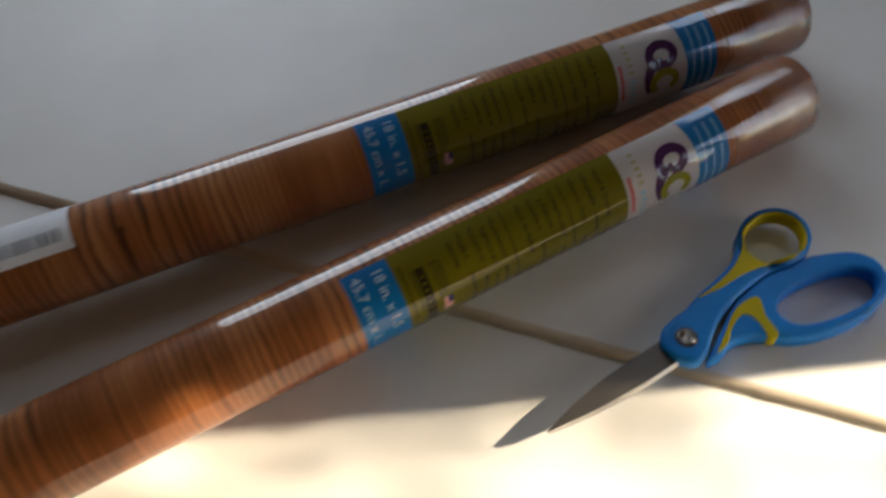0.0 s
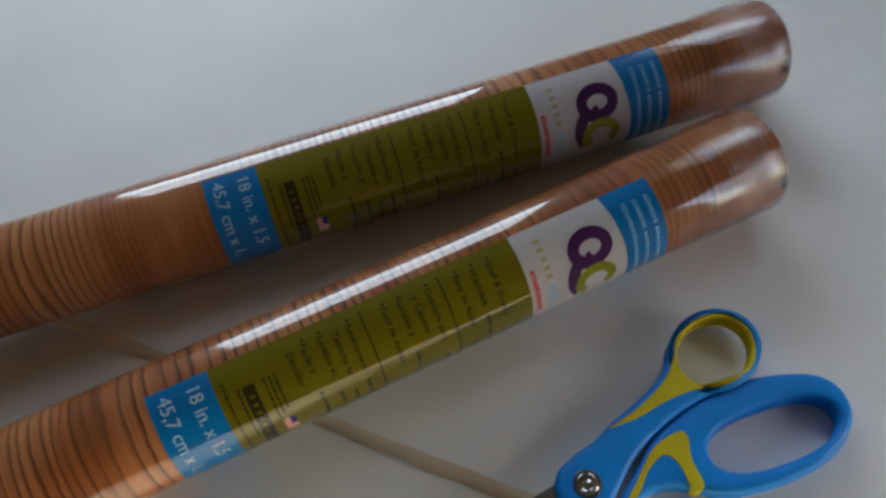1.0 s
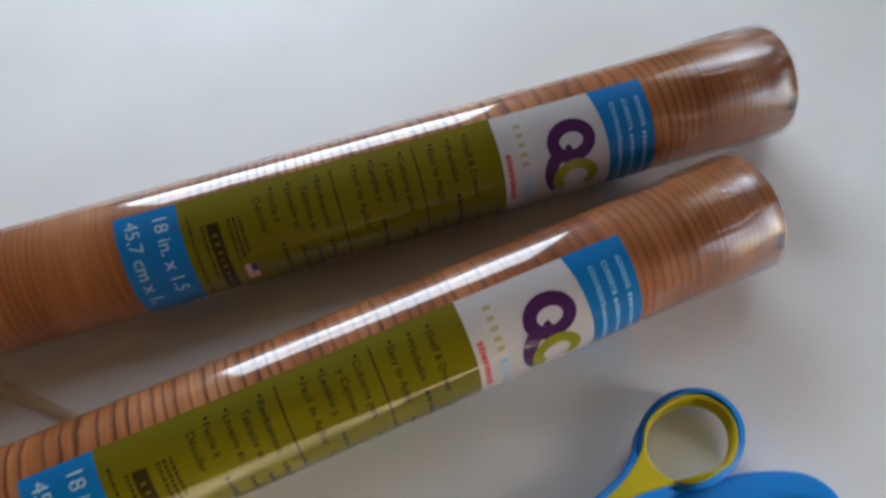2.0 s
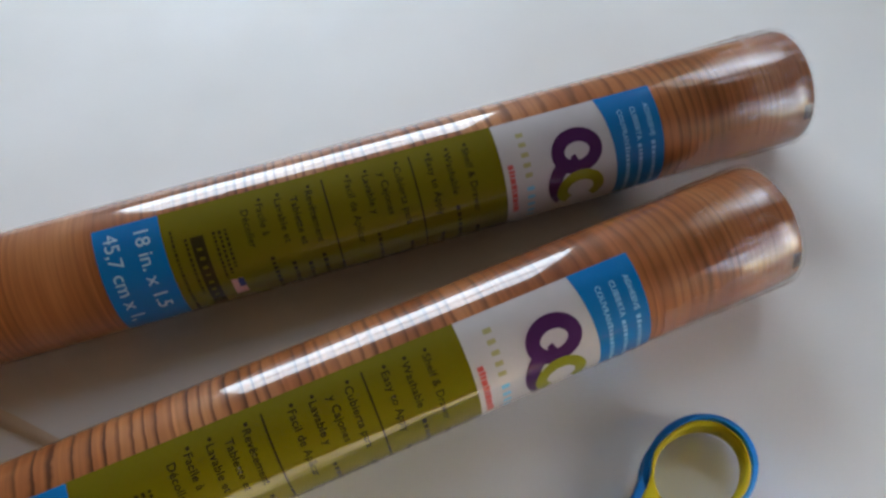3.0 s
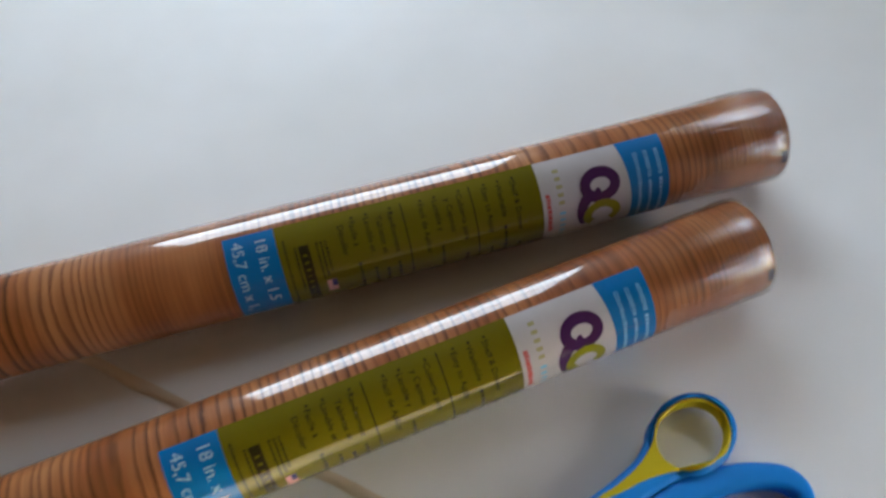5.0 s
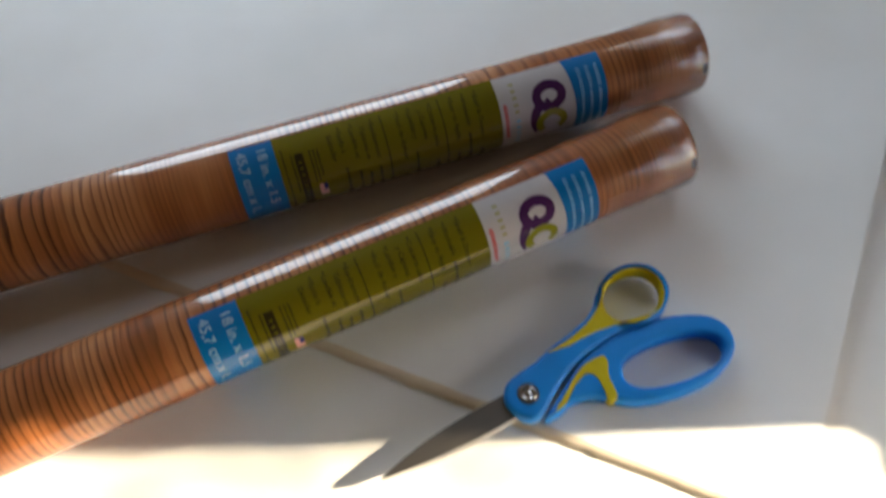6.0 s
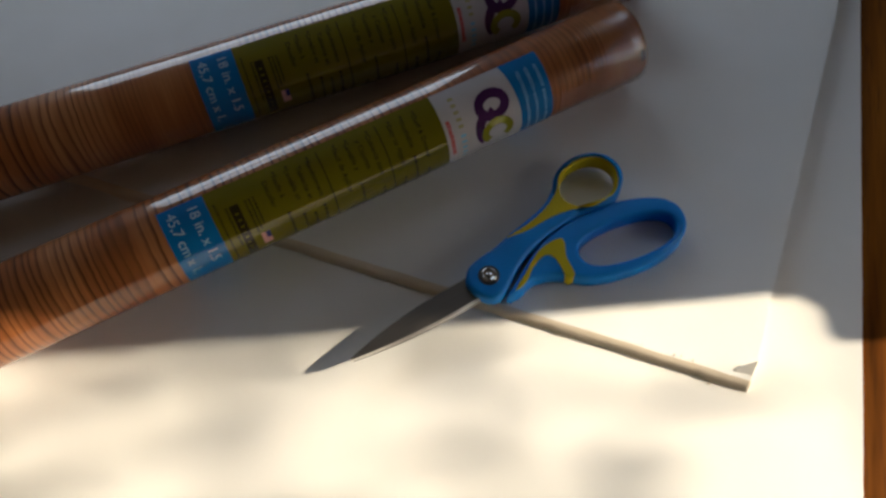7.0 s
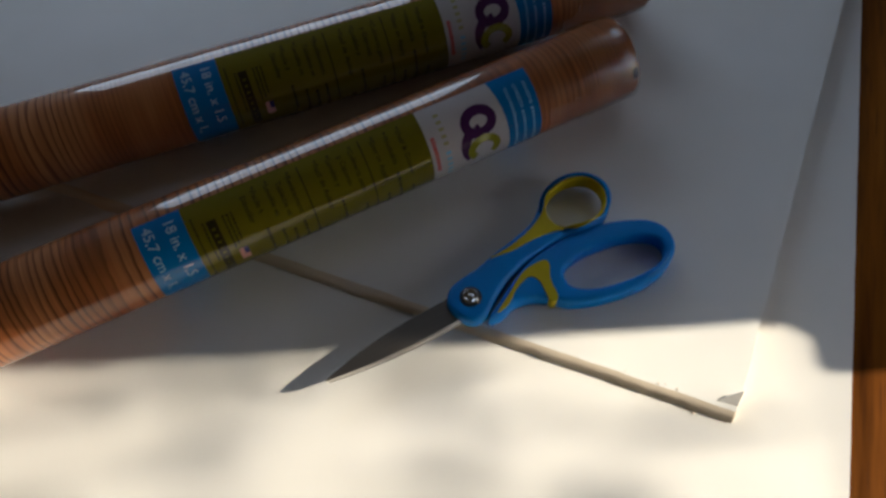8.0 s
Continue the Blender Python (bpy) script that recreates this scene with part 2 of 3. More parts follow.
box_bm(WIN[1], EAST + 0.14, NORTH, NORTH + 0.14, FLOOR, CEILING, bm=bm)
box_bm(WIN[0], WIN[1], NORTH, NORTH + 0.14, FLOOR, WIN[2], bm=bm)
box_bm(WIN[0], WIN[1], NORTH, NORTH + 0.14, WIN[3], CEILING, bm=bm)
structure("wall_north", bm, M_WALL, "warm tan painted wall with a sash window", "wall", ROOM)
structure("wall_south", box_bm(WEST - 0.14, EAST + 0.14, SOUTH - 0.14, SOUTH, FLOOR, CEILING), M_WALL, "plain tan painted wall of the room", "wall", ROOM)
structure("wall_west", box_bm(WEST - 0.14, WEST, SOUTH, NORTH, FLOOR, CEILING), M_WALL, "plain tan painted side wall", "wall", ROOM)

win = tagged(new("window_1"), "white double-hung sash window with clear sky behind", "window", kind="structure")
win.matrix_world = ROOM
for z0, z1 in ((WIN[2], WIN[2] + 0.05), ((WIN[2] + WIN[3]) / 2 - 0.02, (WIN[2] + WIN[3]) / 2 + 0.02), (WIN[3] - 0.05, WIN[3])):
    part("rail", box_bm(WIN[0] + 0.04, WIN[1] - 0.04, NORTH + 0.05, NORTH + 0.09, z0, z1, 0.004), M_TRIM, win)
for x0, x1 in ((WIN[0], WIN[0] + 0.04), (WIN[1] - 0.04, WIN[1])):
    part("stile", box_bm(x0, x1, NORTH + 0.05, NORTH + 0.09, WIN[2], WIN[3], 0.004), M_TRIM, win)
part("window_sill", box_bm(WIN[0] - 0.05, WIN[1] + 0.05, NORTH - 0.04, NORTH + 0.05, WIN[2] - 0.03, WIN[2] - 0.003, 0.005), M_TRIM, win)

# east wall: the opening's jamb throws the straight edge of the sunlit patch
to_room = ROOM.inverted()
edge_point = to_room @ Vector((0.107, -0.1603, -0.004))
ray = to_room.to_3x3() @ sun_way
k = (EAST - edge_point.x) / ray.x
JAMB = edge_point.y + k * ray.y
STEP_Z = -0.013 + (EAST - (to_room @ Vector((0.1215, -0.178, 0))).x) / ray.x * ray.z
bm = box_bm(EAST, EAST + 0.006, JAMB, WIN_E[0], FLOOR, CEILING)
box_bm(EAST + 0.006, EAST + 0.14, JAMB + 0.09, WIN_E[0], FLOOR, CEILING, bm=bm)
box_bm(EAST, EAST + 0.14, WIN_E[1], NORTH, FLOOR, CEILING, bm=bm)
box_bm(EAST, EAST + 0.14, WIN_E[0], WIN_E[1], FLOOR, WIN_E[2], bm=bm)
box_bm(EAST, EAST + 0.14, WIN_E[0], WIN_E[1], WIN_E[3], CEILING, bm=bm)
box_bm(EAST, EAST + 0.14, SOUTH, JAMB - 0.55, FLOOR, CEILING, bm=bm)
box_bm(EAST, EAST + 0.14, JAMB - 0.55, JAMB + 0.09, 1.30, CEILING, bm=bm)
structure("wall_east", bm, M_WALL, "tan painted wall with a wide opening to daylight", "wall", ROOM)
win = tagged(new("window_2"), "small high white-framed window with clear sky behind", "window", kind="structure")
win.matrix_world = ROOM
for z0, z1 in ((WIN_E[2], WIN_E[2] + 0.04), (WIN_E[3] - 0.04, WIN_E[3])):
    part("rail", box_bm(EAST + 0.05, EAST + 0.09, WIN_E[0] + 0.04, WIN_E[1] - 0.04, z0, z1, 0.004), M_TRIM, win)
for y0, y1 in ((WIN_E[0], WIN_E[0] + 0.04), (WIN_E[1] - 0.04, WIN_E[1])):
    part("stile", box_bm(EAST + 0.05, EAST + 0.09, y0, y1, WIN_E[2], WIN_E[3], 0.004), M_TRIM, win)
# unseen blind, added to keep the sun off the front roll's top at left
blind = tagged(new("sun_block_blind"), "unseen half-lowered fabric blind added to block the sun", "blind")
blind.matrix_world = ROOM
BLIND_Z = 0.515
part("fabric", box_bm(EAST + 0.060, EAST + 0.062, JAMB - 0.55, JAMB + 0.089, BLIND_Z + 0.012, 1.299), M_FLOOR, blind)
part("bottom_bar", box_bm(EAST + 0.055, EAST + 0.067, JAMB - 0.55, JAMB + 0.089, BLIND_Z, BLIND_Z + 0.012, 0.003), M_TRIM, blind)
# an unseen rounded block, added on the jamb to step the shadow's edge
bm = bmesh.new()
WID, RISE = 0.0230, 0.0028
prof = [(0.02, -0.5), (-WID, -0.5)]
prof += [(-WID + WID * u, RISE - 0.0022 * (2 * u - 1) + 0.004 * (2 * u - 1) ** 5) for u in (i / 12 for i in range(13))]
prof += [(0.02, RISE + 0.0018)]
ring_a = [bm.verts.new((EAST - 0.001, JAMB + y, STEP_Z + z)) for y, z in prof]
ring_b = [bm.verts.new((EAST - 0.012, JAMB + y, STEP_Z + z)) for y, z in prof]
bm.faces.new(ring_a), bm.faces.new(ring_b[::-1])
for i in range(len(prof)):
    j = (i + 1) % len(prof)
    bm.faces.new((ring_a[i], ring_b[i], ring_b[j], ring_a[j]))
structure("trim", bm, M_TRIM, "unseen white block added to step the shadow's edge", "trim", ROOM)

# ---- table ----
table = tagged(new("table"), "dark varnished wooden table under white boards", "table")
table.matrix_world = pose(-0.15, 0.0, FLOOR, 0, 0, 47.5)
TOP = -0.0058
part("tabletop", box_bm(-0.72, 0.60, -0.47, 0.56, TOP - FLOOR - 0.03, TOP - FLOOR, 0.004), M_TABLE, table)
for x in (-0.65, 0.53):
    for y in (-0.40, 0.49):
        part("leg", box_bm(x - 0.03, x + 0.03, y - 0.03, y + 0.03, 0, TOP - FLOOR - 0.03, 0.004), M_TABLE, table)


# ---- boards on the table ----
def sheet(name, length, width, thick, top, corner, turn, wav, flare, lift, label, category, material, edge_material, lean=0.0):
    """A sheet with its corner at the origin, along +x and +y, with slightly uneven cut edges."""
    ob = tagged(new(name), label, category)
    ob.matrix_world = pose(corner[0], corner[1], top - thick, 0, 0, turn)
    nx, ny = 90, 90
    bm = bmesh.new()
    grid = []
    for i in range(nx + 1):
        row = []
        for j in range(ny + 1):
            x, y = length * (i / nx) ** 1.5, width * (j / ny) ** 1.5
            dx = wav * noise.noise((7.0, y * 60, 1.0)) if i == 0 else 0
            dy = wav * noise.noise((x * 60, 3.0, 5.0)) if j == 0 else 0
            dx += 0.4 * wav * noise.noise((2.0, y * 420, 1.0)) if i == 0 else 0
            up = lift * math.exp(-(y / 0.03) ** 2) * (1 - math.exp(-x / 0.05))
            row.append(bm.verts.new((x + dx - y * lean, y + dy, thick + up)))
        grid.append(row)
    for i in range(nx):
        for j in range(ny):
            bm.faces.new((grid[i][j], grid[i + 1][j], grid[i + 1][j + 1], grid[i][j + 1]))
    rim = [grid[i][0] for i in range(nx)] + [grid[nx][j] for j in range(ny)] + [grid[i][ny] for i in range(nx, 0, -1)] + [grid[0][j] for j in range(ny, 0, -1)]
    low = [v.co.copy() for v in rim]
    part("facing", bm, material, ob, smooth=True)
    bm = bmesh.new()
    cut = [flare if c.x + c.y * lean < 0.002 else 0.0 for c in low]
    lip = [0.90 + 0.4 * abs(noise.noise((c.y * 130, c.x * 130, 2.0))) for c in low]
    rows = [[bm.verts.new((c.x - f * out * k, c.y, c.z - 0.00005 - thick * drop)) for c, f, k in zip(low, cut, lip)] for out, drop in ((0.0, 0.0), (0.42, 0.12), (0.72, 0.40), (1.0, 1.0))]
    for up, dn in zip(rows, rows[1:]):
        for i in range(len(low)):
            j = (i + 1) % len(low)
            bm.faces.new((up[i], up[j], dn[j], dn[i]))
    part("cut_edge", bm, edge_material, ob, smooth=True)
    return ob


BOARD_T = 0.004
B_TOP = -0.0042
sheet("foam_board", 0.56, 0.74, BOARD_T, 0.0, (0.0690, -0.1895), 39.6, 0.0005, 0.0047, 0.0040, "white foam board lying over a lower white sheet", "board", M_BOARD, M_CORE_EDGE, 0.0428)
sheet("poster_sheet", 0.90, 0.86, 0.0015, B_TOP, (0.0800 - 0.30 * math.cos(radians(47.5)), -0.2538 - 0.30 * math.sin(radians(47.5))), 47.5, 0.0003, 0.0, 0.0,
      "large white poster sheet on a dark wooden table", "sheet", M_SHEET, M_SHEET)

# torn facing at the board's corner, standing up, and crumbs of foam along its edge
BOARD = pose(0.0690, -0.1895, 0, 0, 0, 42.05)
bm = bmesh.new()
flap = [(0.001, 0.0004, -0.001), (0.0002, 0.012, -0.001), (0.0085, -0.0004, 0.0042)]
fa = [bm.verts.new(c) for c in flap]
fb = [bm.verts.new((c[0] + 0.0006, c[1] + 0.0002, c[2])) for c in flap]
bm.faces.new(fa), bm.faces.new(fb[::-1])
for i in range(3):
    j = (i + 1) % 3
    bm.faces.new((fa[i], fb[i], fb[j], fa[j]))
ob = tagged(new("paper_flap", mesh_of("paper_flap", bm, M_BOARD)), "torn white paper flap at the board's corner", "paper")
ob.matrix_world = BOARD


def crumb(x, y, z, size, seed):
    bm = bmesh.new()
    bmesh.ops.create_icosphere(bm, subdivisions=2, radius=size)
    for v in bm.verts:
        v.co *= 0.75 + 0.6 * noise.noise(v.co * 900 + Vector((seed, 0, 0)))
        v.co.z = v.co.z * 0.6 + size * 0.45
    ob = tagged(new("foam_crumb", mesh_of("foam_crumb", bm, M_CORE_EDGE)), "tiny white crumb of torn foam on the sheet", "crumb", "crumbs along the board's edge")
    ob.matrix_world = pose(x, y, z, 0, 0, seed * 40)


along = BOARD.to_3x3() @ Vector((0, 1, 0))
for i, (d, off, size) in enumerate(((0.0175, 0.0058, 0.0009), (0.0275, -0.0012, 0.0006), (0.033, -0.0018, 0.0005), (0.036, -0.0010, 0.0006), (0.052, -0.0014, 0.0005))):
    c = Vector((0.0690, -0.1895, 0)) + along * d + (BOARD.to_3x3() @ Vector((-1, 0, 0))) * off
    crumb(c.x, c.y, B_TOP if off > 0 else 0.0, size, i * 3.7)


# ---- rolls of shelf liner ----
R = 0.0225


def on_roll(s, theta, lift=0.0):
    """Along the roll, and round it: 0 degrees faces -y, 90 the top."""
    a = radians(theta)
    return Vector((s, -(R + lift) * math.cos(a), R + (R + lift) * math.sin(a)))


def patch(s0, s1, t0, t1, lift, ns=2, nt=60):
    """A sheet wrapped on the roll; s0 and s1 may be functions of theta."""
    bm = bmesh.new()
    rows = []
    for j in range(nt + 1):
        th = t0 + (t1 - t0) * j / nt
        a = s0(th) if callable(s0) else s0
        b = s1(th) if callable(s1) else s1
        rows.append([bm.verts.new(on_roll(a + (b - a) * i / ns, th, lift)) for i in range(ns + 1)])
    for j in range(nt):
        for i in range(ns):
            bm.faces.new((rows[j][i], rows[j][i + 1], rows[j + 1][i + 1], rows[j + 1][i]))
    return bm


def band(path, widths, lift, closed=False):
    """A stroke of ink along a path of (s, arc metres up from theta 0)."""
    bm = bmesh.new()
    n = len(path)
    left, right = [], []
    for i, (s, h) in enumerate(path):
        a, b = path[(i - 1) % n if closed else max(i - 1, 0)], path[(i + 1) % n if closed else min(i + 1, n - 1)]
        d = Vector((b[0] - a[0], b[1] - a[1])).normalized()
        w = widths[i] / 2
        for side, out in ((1, left), (-1, right)):
            out.append(bm.verts.new(on_roll(s - d.y * w * side, math.degrees((h + d.x * w * side) / R), lift)))
    for i in range(n if closed else n - 1):
        j = (i + 1) % n
        bm.faces.new((left[i], left[j], right[j], right[i]))
    return bm


def wrapped_text(words, size, s, theta, lift, spacing=1.0, bold=0.00006):
    """Words that run down round the roll from theta, letter tops towards +s; s is the line's foot."""
    data = bpy.data.curves.new("text", "FONT")
    data.body, data.size, data.space_character, data.resolution_u, data.offset = words, size, spacing, 3, bold
    ob = bpy.data.objects.new("text", data)
    scene.collection.objects.link(ob)
    me = bpy.data.meshes.new_from_object(ob.evaluated_get(bpy.context.evaluated_depsgraph_get()))
    bm = bmesh.new()
    bm.from_mesh(me)
    bpy.data.objects.remove(ob), bpy.data.curves.remove(data), bpy.data.meshes.remove(me)
    for v in bm.verts:
        v.co = on_roll(s + v.co.y, theta - math.degrees(v.co.x / R), lift)
    return bm


def deg(metres):
    return math.degrees(metres / R)


def bars(s, theta0, theta1, height, lift, word=0.004, gap=0.0012, seed=0):
    """A line of unreadable print: short bars round the roll."""
    bm = bmesh.new()
    rng = random.Random(seed)
    th = theta0
    while th > theta1:
        w = deg(word * rng.uniform(0.6, 1.5))
        one = patch(s, s + height * rng.uniform(0.8, 1.0), max(th - w, theta1), th, lift, 1, 5)
        me = bpy.data.meshes.new("bar")
        one.to_mesh(me), one.free()
        bm.from_mesh(me)
        bpy.data.meshes.remove(me)
        th -= w + deg(gap)
    return bm


LOW = -75          # lower edge of the label, out of sight
INK, PANEL, PAPER = 0.00034, 0.00022, 0.00012


def liner_roll(m, label, sticker, S_LEFT, S_RIGHT, wood):
    roll = tagged(new("liner_roll"), label, "roll", "rolls of shelf liner")
    roll.matrix_world = m
    # the wound liner: outer skin with softened ends
    bm = bmesh.new()
    ring_count = 96
    stations = [(S_LEFT, R - 0.0012), (S_LEFT + 0.0005, R - 0.0004), (S_LEFT + 0.0016, R)]
    stations += [(S_LEFT + 0.0016 + (S_RIGHT - S_LEFT - 0.0032) * i / 60, R) for i in range(1, 60)]
    stations += [(S_RIGHT - 0.0016, R), (S_RIGHT - 0.0005, R - 0.0004), (S_RIGHT, R - 0.0012)]
    prev = None
    for s, r in stations:
        ring = []
        for i in range(ring_count):
            a = 2 * math.pi * i / ring_count
            lump = 0.00016 * noise.noise((s * 14, math.cos(a) * 1.3, math.sin(a) * 1.3)) if r == R else 0
            ring.append(bm.verts.new((s, -(r + lump) * math.cos(a), R + (r + lump) * math.sin(a))))
        if prev:
            for i in range(ring_count):
                bm.faces.new((prev[i], prev[(i + 1) % ring_count], ring[(i + 1) % ring_count], ring[i]))
        prev = ring
    part("liner_body", bm, wood, roll, "wood-grain printed vinyl under clear film", True)
    # wound layers at both ends, set a little in, round the hollow core
    for s, way in ((S_LEFT, -1), (S_RIGHT, 1)):
        bm = bmesh.new()
        loops = []
        for k in range(15):
            r = R - 0.0012 - k * 0.0006
            loops.append([bm.verts.new((s + way * (-0.0003 if k % 2 else 0.0), -r * math.cos(2 * math.pi * i / 64), R + r * math.sin(2 * math.pi * i / 64))) for i in range(64)])
        for a, b in zip(loops, loops[1:]):
            for i in range(64):
                bm.faces.new((a[i], a[(i + 1) % 64], b[(i + 1) % 64], b[i]))
        part("wound_end", bm, wood, roll, "edge-on layers of the wound liner")
    bm = bmesh.new()
    r = R - 0.0096
    rings = [[bm.verts.new((s, -q * math.cos(2 * math.pi * i / 48), R + q * math.sin(2 * math.pi * i / 48))) for i in range(48)]
             for s, q in ((S_LEFT, r), (S_RIGHT, r), (S_RIGHT, r - 0.0015), (S_LEFT, r - 0.0015))]
    for a, b in zip(rings, rings[1:] + rings[:1]):
        for i in range(48):
            bm.faces.new((a[i], a[(i + 1) % 48], b[(i + 1) % 48], b[i]))
    part("core", bm, M_CORE, roll, "brown cardboard core", True)
    # loose, creased film gathered over the right end
    bm = bmesh.new()
    prev, seed = None, 3.0 if sticker else 8.0
    for i in range(41):
        s = S_RIGHT - 0.056 + 0.0568 * i / 40
        grow = min(1.0, i / 26) ** 1.5
        ring = []
        for j in range(320):
            a = 2 * math.pi * j / 320
            swirl = a + 2.2 * (s - S_RIGHT)
            p = Vector((s * 26 + seed, math.cos(swirl) * 17, math.sin(swirl) * 17))
            fold = (1 - min(1.0, 2.6 * abs(noise.noise(p)))) ** 2 + 0.6 * (1 - min(1.0, 2.6 * abs(noise.noise(p * 1.9 + Vector((4, 0, 0)))))) ** 2
            r = R + 0.00042 + grow * 0.00065 * fold - (0.0012 if i == 40 else 0)
            ring.append(bm.verts.new((s, -r * math.cos(a), R + r * math.sin(a) + max(0, -0.9 - math.sin(a)) * 0.006)))
        if prev:
            for j in range(320):
                bm.faces.new((prev[j], prev[(j + 1) % 320], ring[(j + 1) % 320], ring[j]))
        prev = ring
    film = part("film", bm, M_FILM, roll, "creased clear shrink film", True)
    if film.data.polygons[900].normal.dot(film.data.polygons[900].center - Vector((film.data.polygons[900].center.x, 0, R))) < 0:
        film.data.flip_normals()
    part("end_mark", patch(S_RIGHT - 0.0050, S_RIGHT - 0.0016, 15, 31, 0.0004, 1, 8), M_PLUM, roll, "small dark printed mark")

    # the wrapped paper label with its printed panels
    arc = lambda th: 0.0405 + 0.0033 * (1 - ((th - 8) / 84) ** 2)
    lab = part("label", patch(-0.1420, 0.0628, LOW, 90, PAPER, 4), M_WHITE, roll, "paper label in white, green and blue", True)
    part("size_band", patch(-0.1420, -0.1196, LOW, 90.2, PANEL), M_BLUE, lab, "bright blue size band", True)
    part("text_panel", patch(-0.1196, 0.0006, LOW, 90.2, PANEL, 4), M_GREEN, lab, "olive-green text panel", True)
    part("title_band", patch(arc, 0.0628, LOW, 90.2, PANEL), M_BLUE, lab, "bright blue band with a curved edge", True)
    for words, s in (("18 in. x 1.5", -0.1282), ("45,7 cm x 1,", -0.1385)):
        part("print", wrapped_text(words, 0.0070, s, 83, INK, 0.98, 0.0), M_PALE, lab)
    for words, s in (("ADHESIVE", 0.0578), ("CUBIERTA", 0.0525), ("COUVRANT", 0.0474)):
        part("print", wrapped_text(words, 0.0026, s, 73, INK, 1.05), M_FAINT, lab)
        part("print", bars(s, 38, -50, 0.0016, INK, 0.0011, 0.0006, int(s * 1e5)), M_FAINT, lab)
    for words, s in (("Shelf & Drawer", -0.0120), ("Washable", -0.0188), ("Easy to Apply", -0.0255), ("Cubierta para", -0.0374), ("Lavable y", -0.0487),
                     ("Facil de Aplicar", -0.0552), ("Revêtement", -0.0693), ("Lavable et", -0.0802), ("Facile à", -0.0868)):
        part("print", wrapped_text("•", 0.0046, s, 81, INK), M_DARK, lab)
        part("print", wrapped_text(words, 0.0036, s, 76, INK, 1.05, 0.00005), M_DARK, lab)
    for words, s in (("y Cajones", -0.0429), ("Tablette et", -0.0748), ("Décoller", -0.0922)):
        part("print", wrapped_text(words, 0.0036, s, 74, INK, 1.05, 0.00005), M_DARK, lab)
    for words, s in (("Shelf & Drawer", -0.0120), ("Washable", -0.0188), ("Easy to Apply", -0.0255), ("Cubierta para", -0.0374), ("Lavable y", -0.0487),
                     ("Facil de Aplicar", -0.0552), ("Revêtement", -0.0693), ("Lavable et", -0.0802), ("Facile à", -0.0868), ("Tablette et", -0.0748)):
        part("print", bars(s, 70 - deg(len(words) * 0.0021), -60, 0.0015, INK, 0.0016, 0.0008, int(-s * 1e5)), M_DARK, lab)
    for s in (-0.0313, -0.0630):
        part("rule", patch(s, s + 0.0006, -62, 82, INK, 1, 40), M_DARK, lab)
    part("maker_block", patch(-0.1108, -0.1062, -20, 62, INK, 1, 30), M_DARK, lab, "dark maker's block")
    part("print", bars(-0.1094, 52, -12, 0.0018, INK + 0.0001, 0.0008, 0.0022, 5), M_GREEN, lab)
    for s, t0, t1 in ((-0.1128, 62, 8), (-0.1170, 72, -22), (-0.1032, 62, 18), (-0.1012, 62, 22), (-0.0992, 62, 26)):
        part("print", bars(s, t0, t1, 0.0011, INK, 0.0010, 0.0005, int(-s * 1e5)), M_DARK, lab)
    part("flag", patch(-0.1022, -0.0978, -6, 15, INK, 1, 8), M_PINK, lab, "small red and white striped flag")
    part("flag_canton", patch(-0.1000, -0.0978, 4, 15, INK + 0.0001, 1, 6), M_NAVY, lab)
    # interlocked round emblem: purple ring with a hooked tail, lime open ring
    c_s, c_h = 0.0290, math.radians(47) * R
    ring = [(c_s + 0.0073 * math.cos(a), c_h + 0.0058 * math.sin(a)) for a in (2 * math.pi * i / 40 for i in range(40))]
    part("emblem", band(ring, [0.0050] * 40, INK, True), M_PURPLE, lab, "dark purple ring")
    g_s, g_h = 0.0292, math.radians(9) * R
    hook = [Vector((c_s - 0.0050, c_h - 0.0036)), Vector((c_s - 0.0108, (c_h + g_h) / 2 + 0.0006)), Vector((c_s - 0.0112, g_h + 0.0012)), Vector((c_s - 0.0072, g_h - 0.0040))]
    tail = []
    for u in (i / 16 for i in range(17)):
        v = 1 - u
        tail.append(tuple(hook[0] * v ** 3 + hook[1] * 3 * u * v * v + hook[2] * 3 * u * u * v + hook[3] * u ** 3))
    part("emblem", band(tail, [0.0056 - 0.0008 * i / 16 for i in range(17)], INK + 0.00004), M_PURPLE, lab, "purple hooked tail")
    part("emblem", band([(c_s - 0.0006, c_h - 0.0052), (c_s - 0.002, c_h - 0.0012)], [0.0032, 0.0022], INK + 0.00006), M_PURPLE, lab)
    lime = [(g_s + 0.0072 * math.cos(a), g_h + 0.0058 * math.sin(a)) for a in (radians(-52 + 284 * i / 34) for i in range(35))]
    part("emblem", band(lime, [0.0042] * 35, INK + 0.0001), M_LIME, lab, "lime-green open ring")
    th = 76
    for i in range(11):
        if i != 5:
            part("print", patch(0.0083, 0.0111, th - 4.2, th, INK, 1, 4), M_OLIVE if i < 5 else M_SKYINK, lab)
        th -= 9.2 if i != 4 else 4
    part("print", bars(0.0024, 50, 0, 0.0024, INK, 0.0016, 0.0003, 9), M_RED, lab, "small red print")
    if sticker:
        st = part("price_sticker", patch(-0.342, -0.2860, 54, 132, 0.0002, 4), M_STICKER, roll, "white paper sticker with grey bars", True)
        rng = random.Random(4)
        s = -0.340
        while s < -0.2905:
            w = rng.choice((0.0006, 0.001, 0.0016))
            part("print", patch(s, s + w, 66, 84, INK, 1, 8), M_GREY, st)
            s += w + rng.choice((0.0006, 0.001))
    return roll


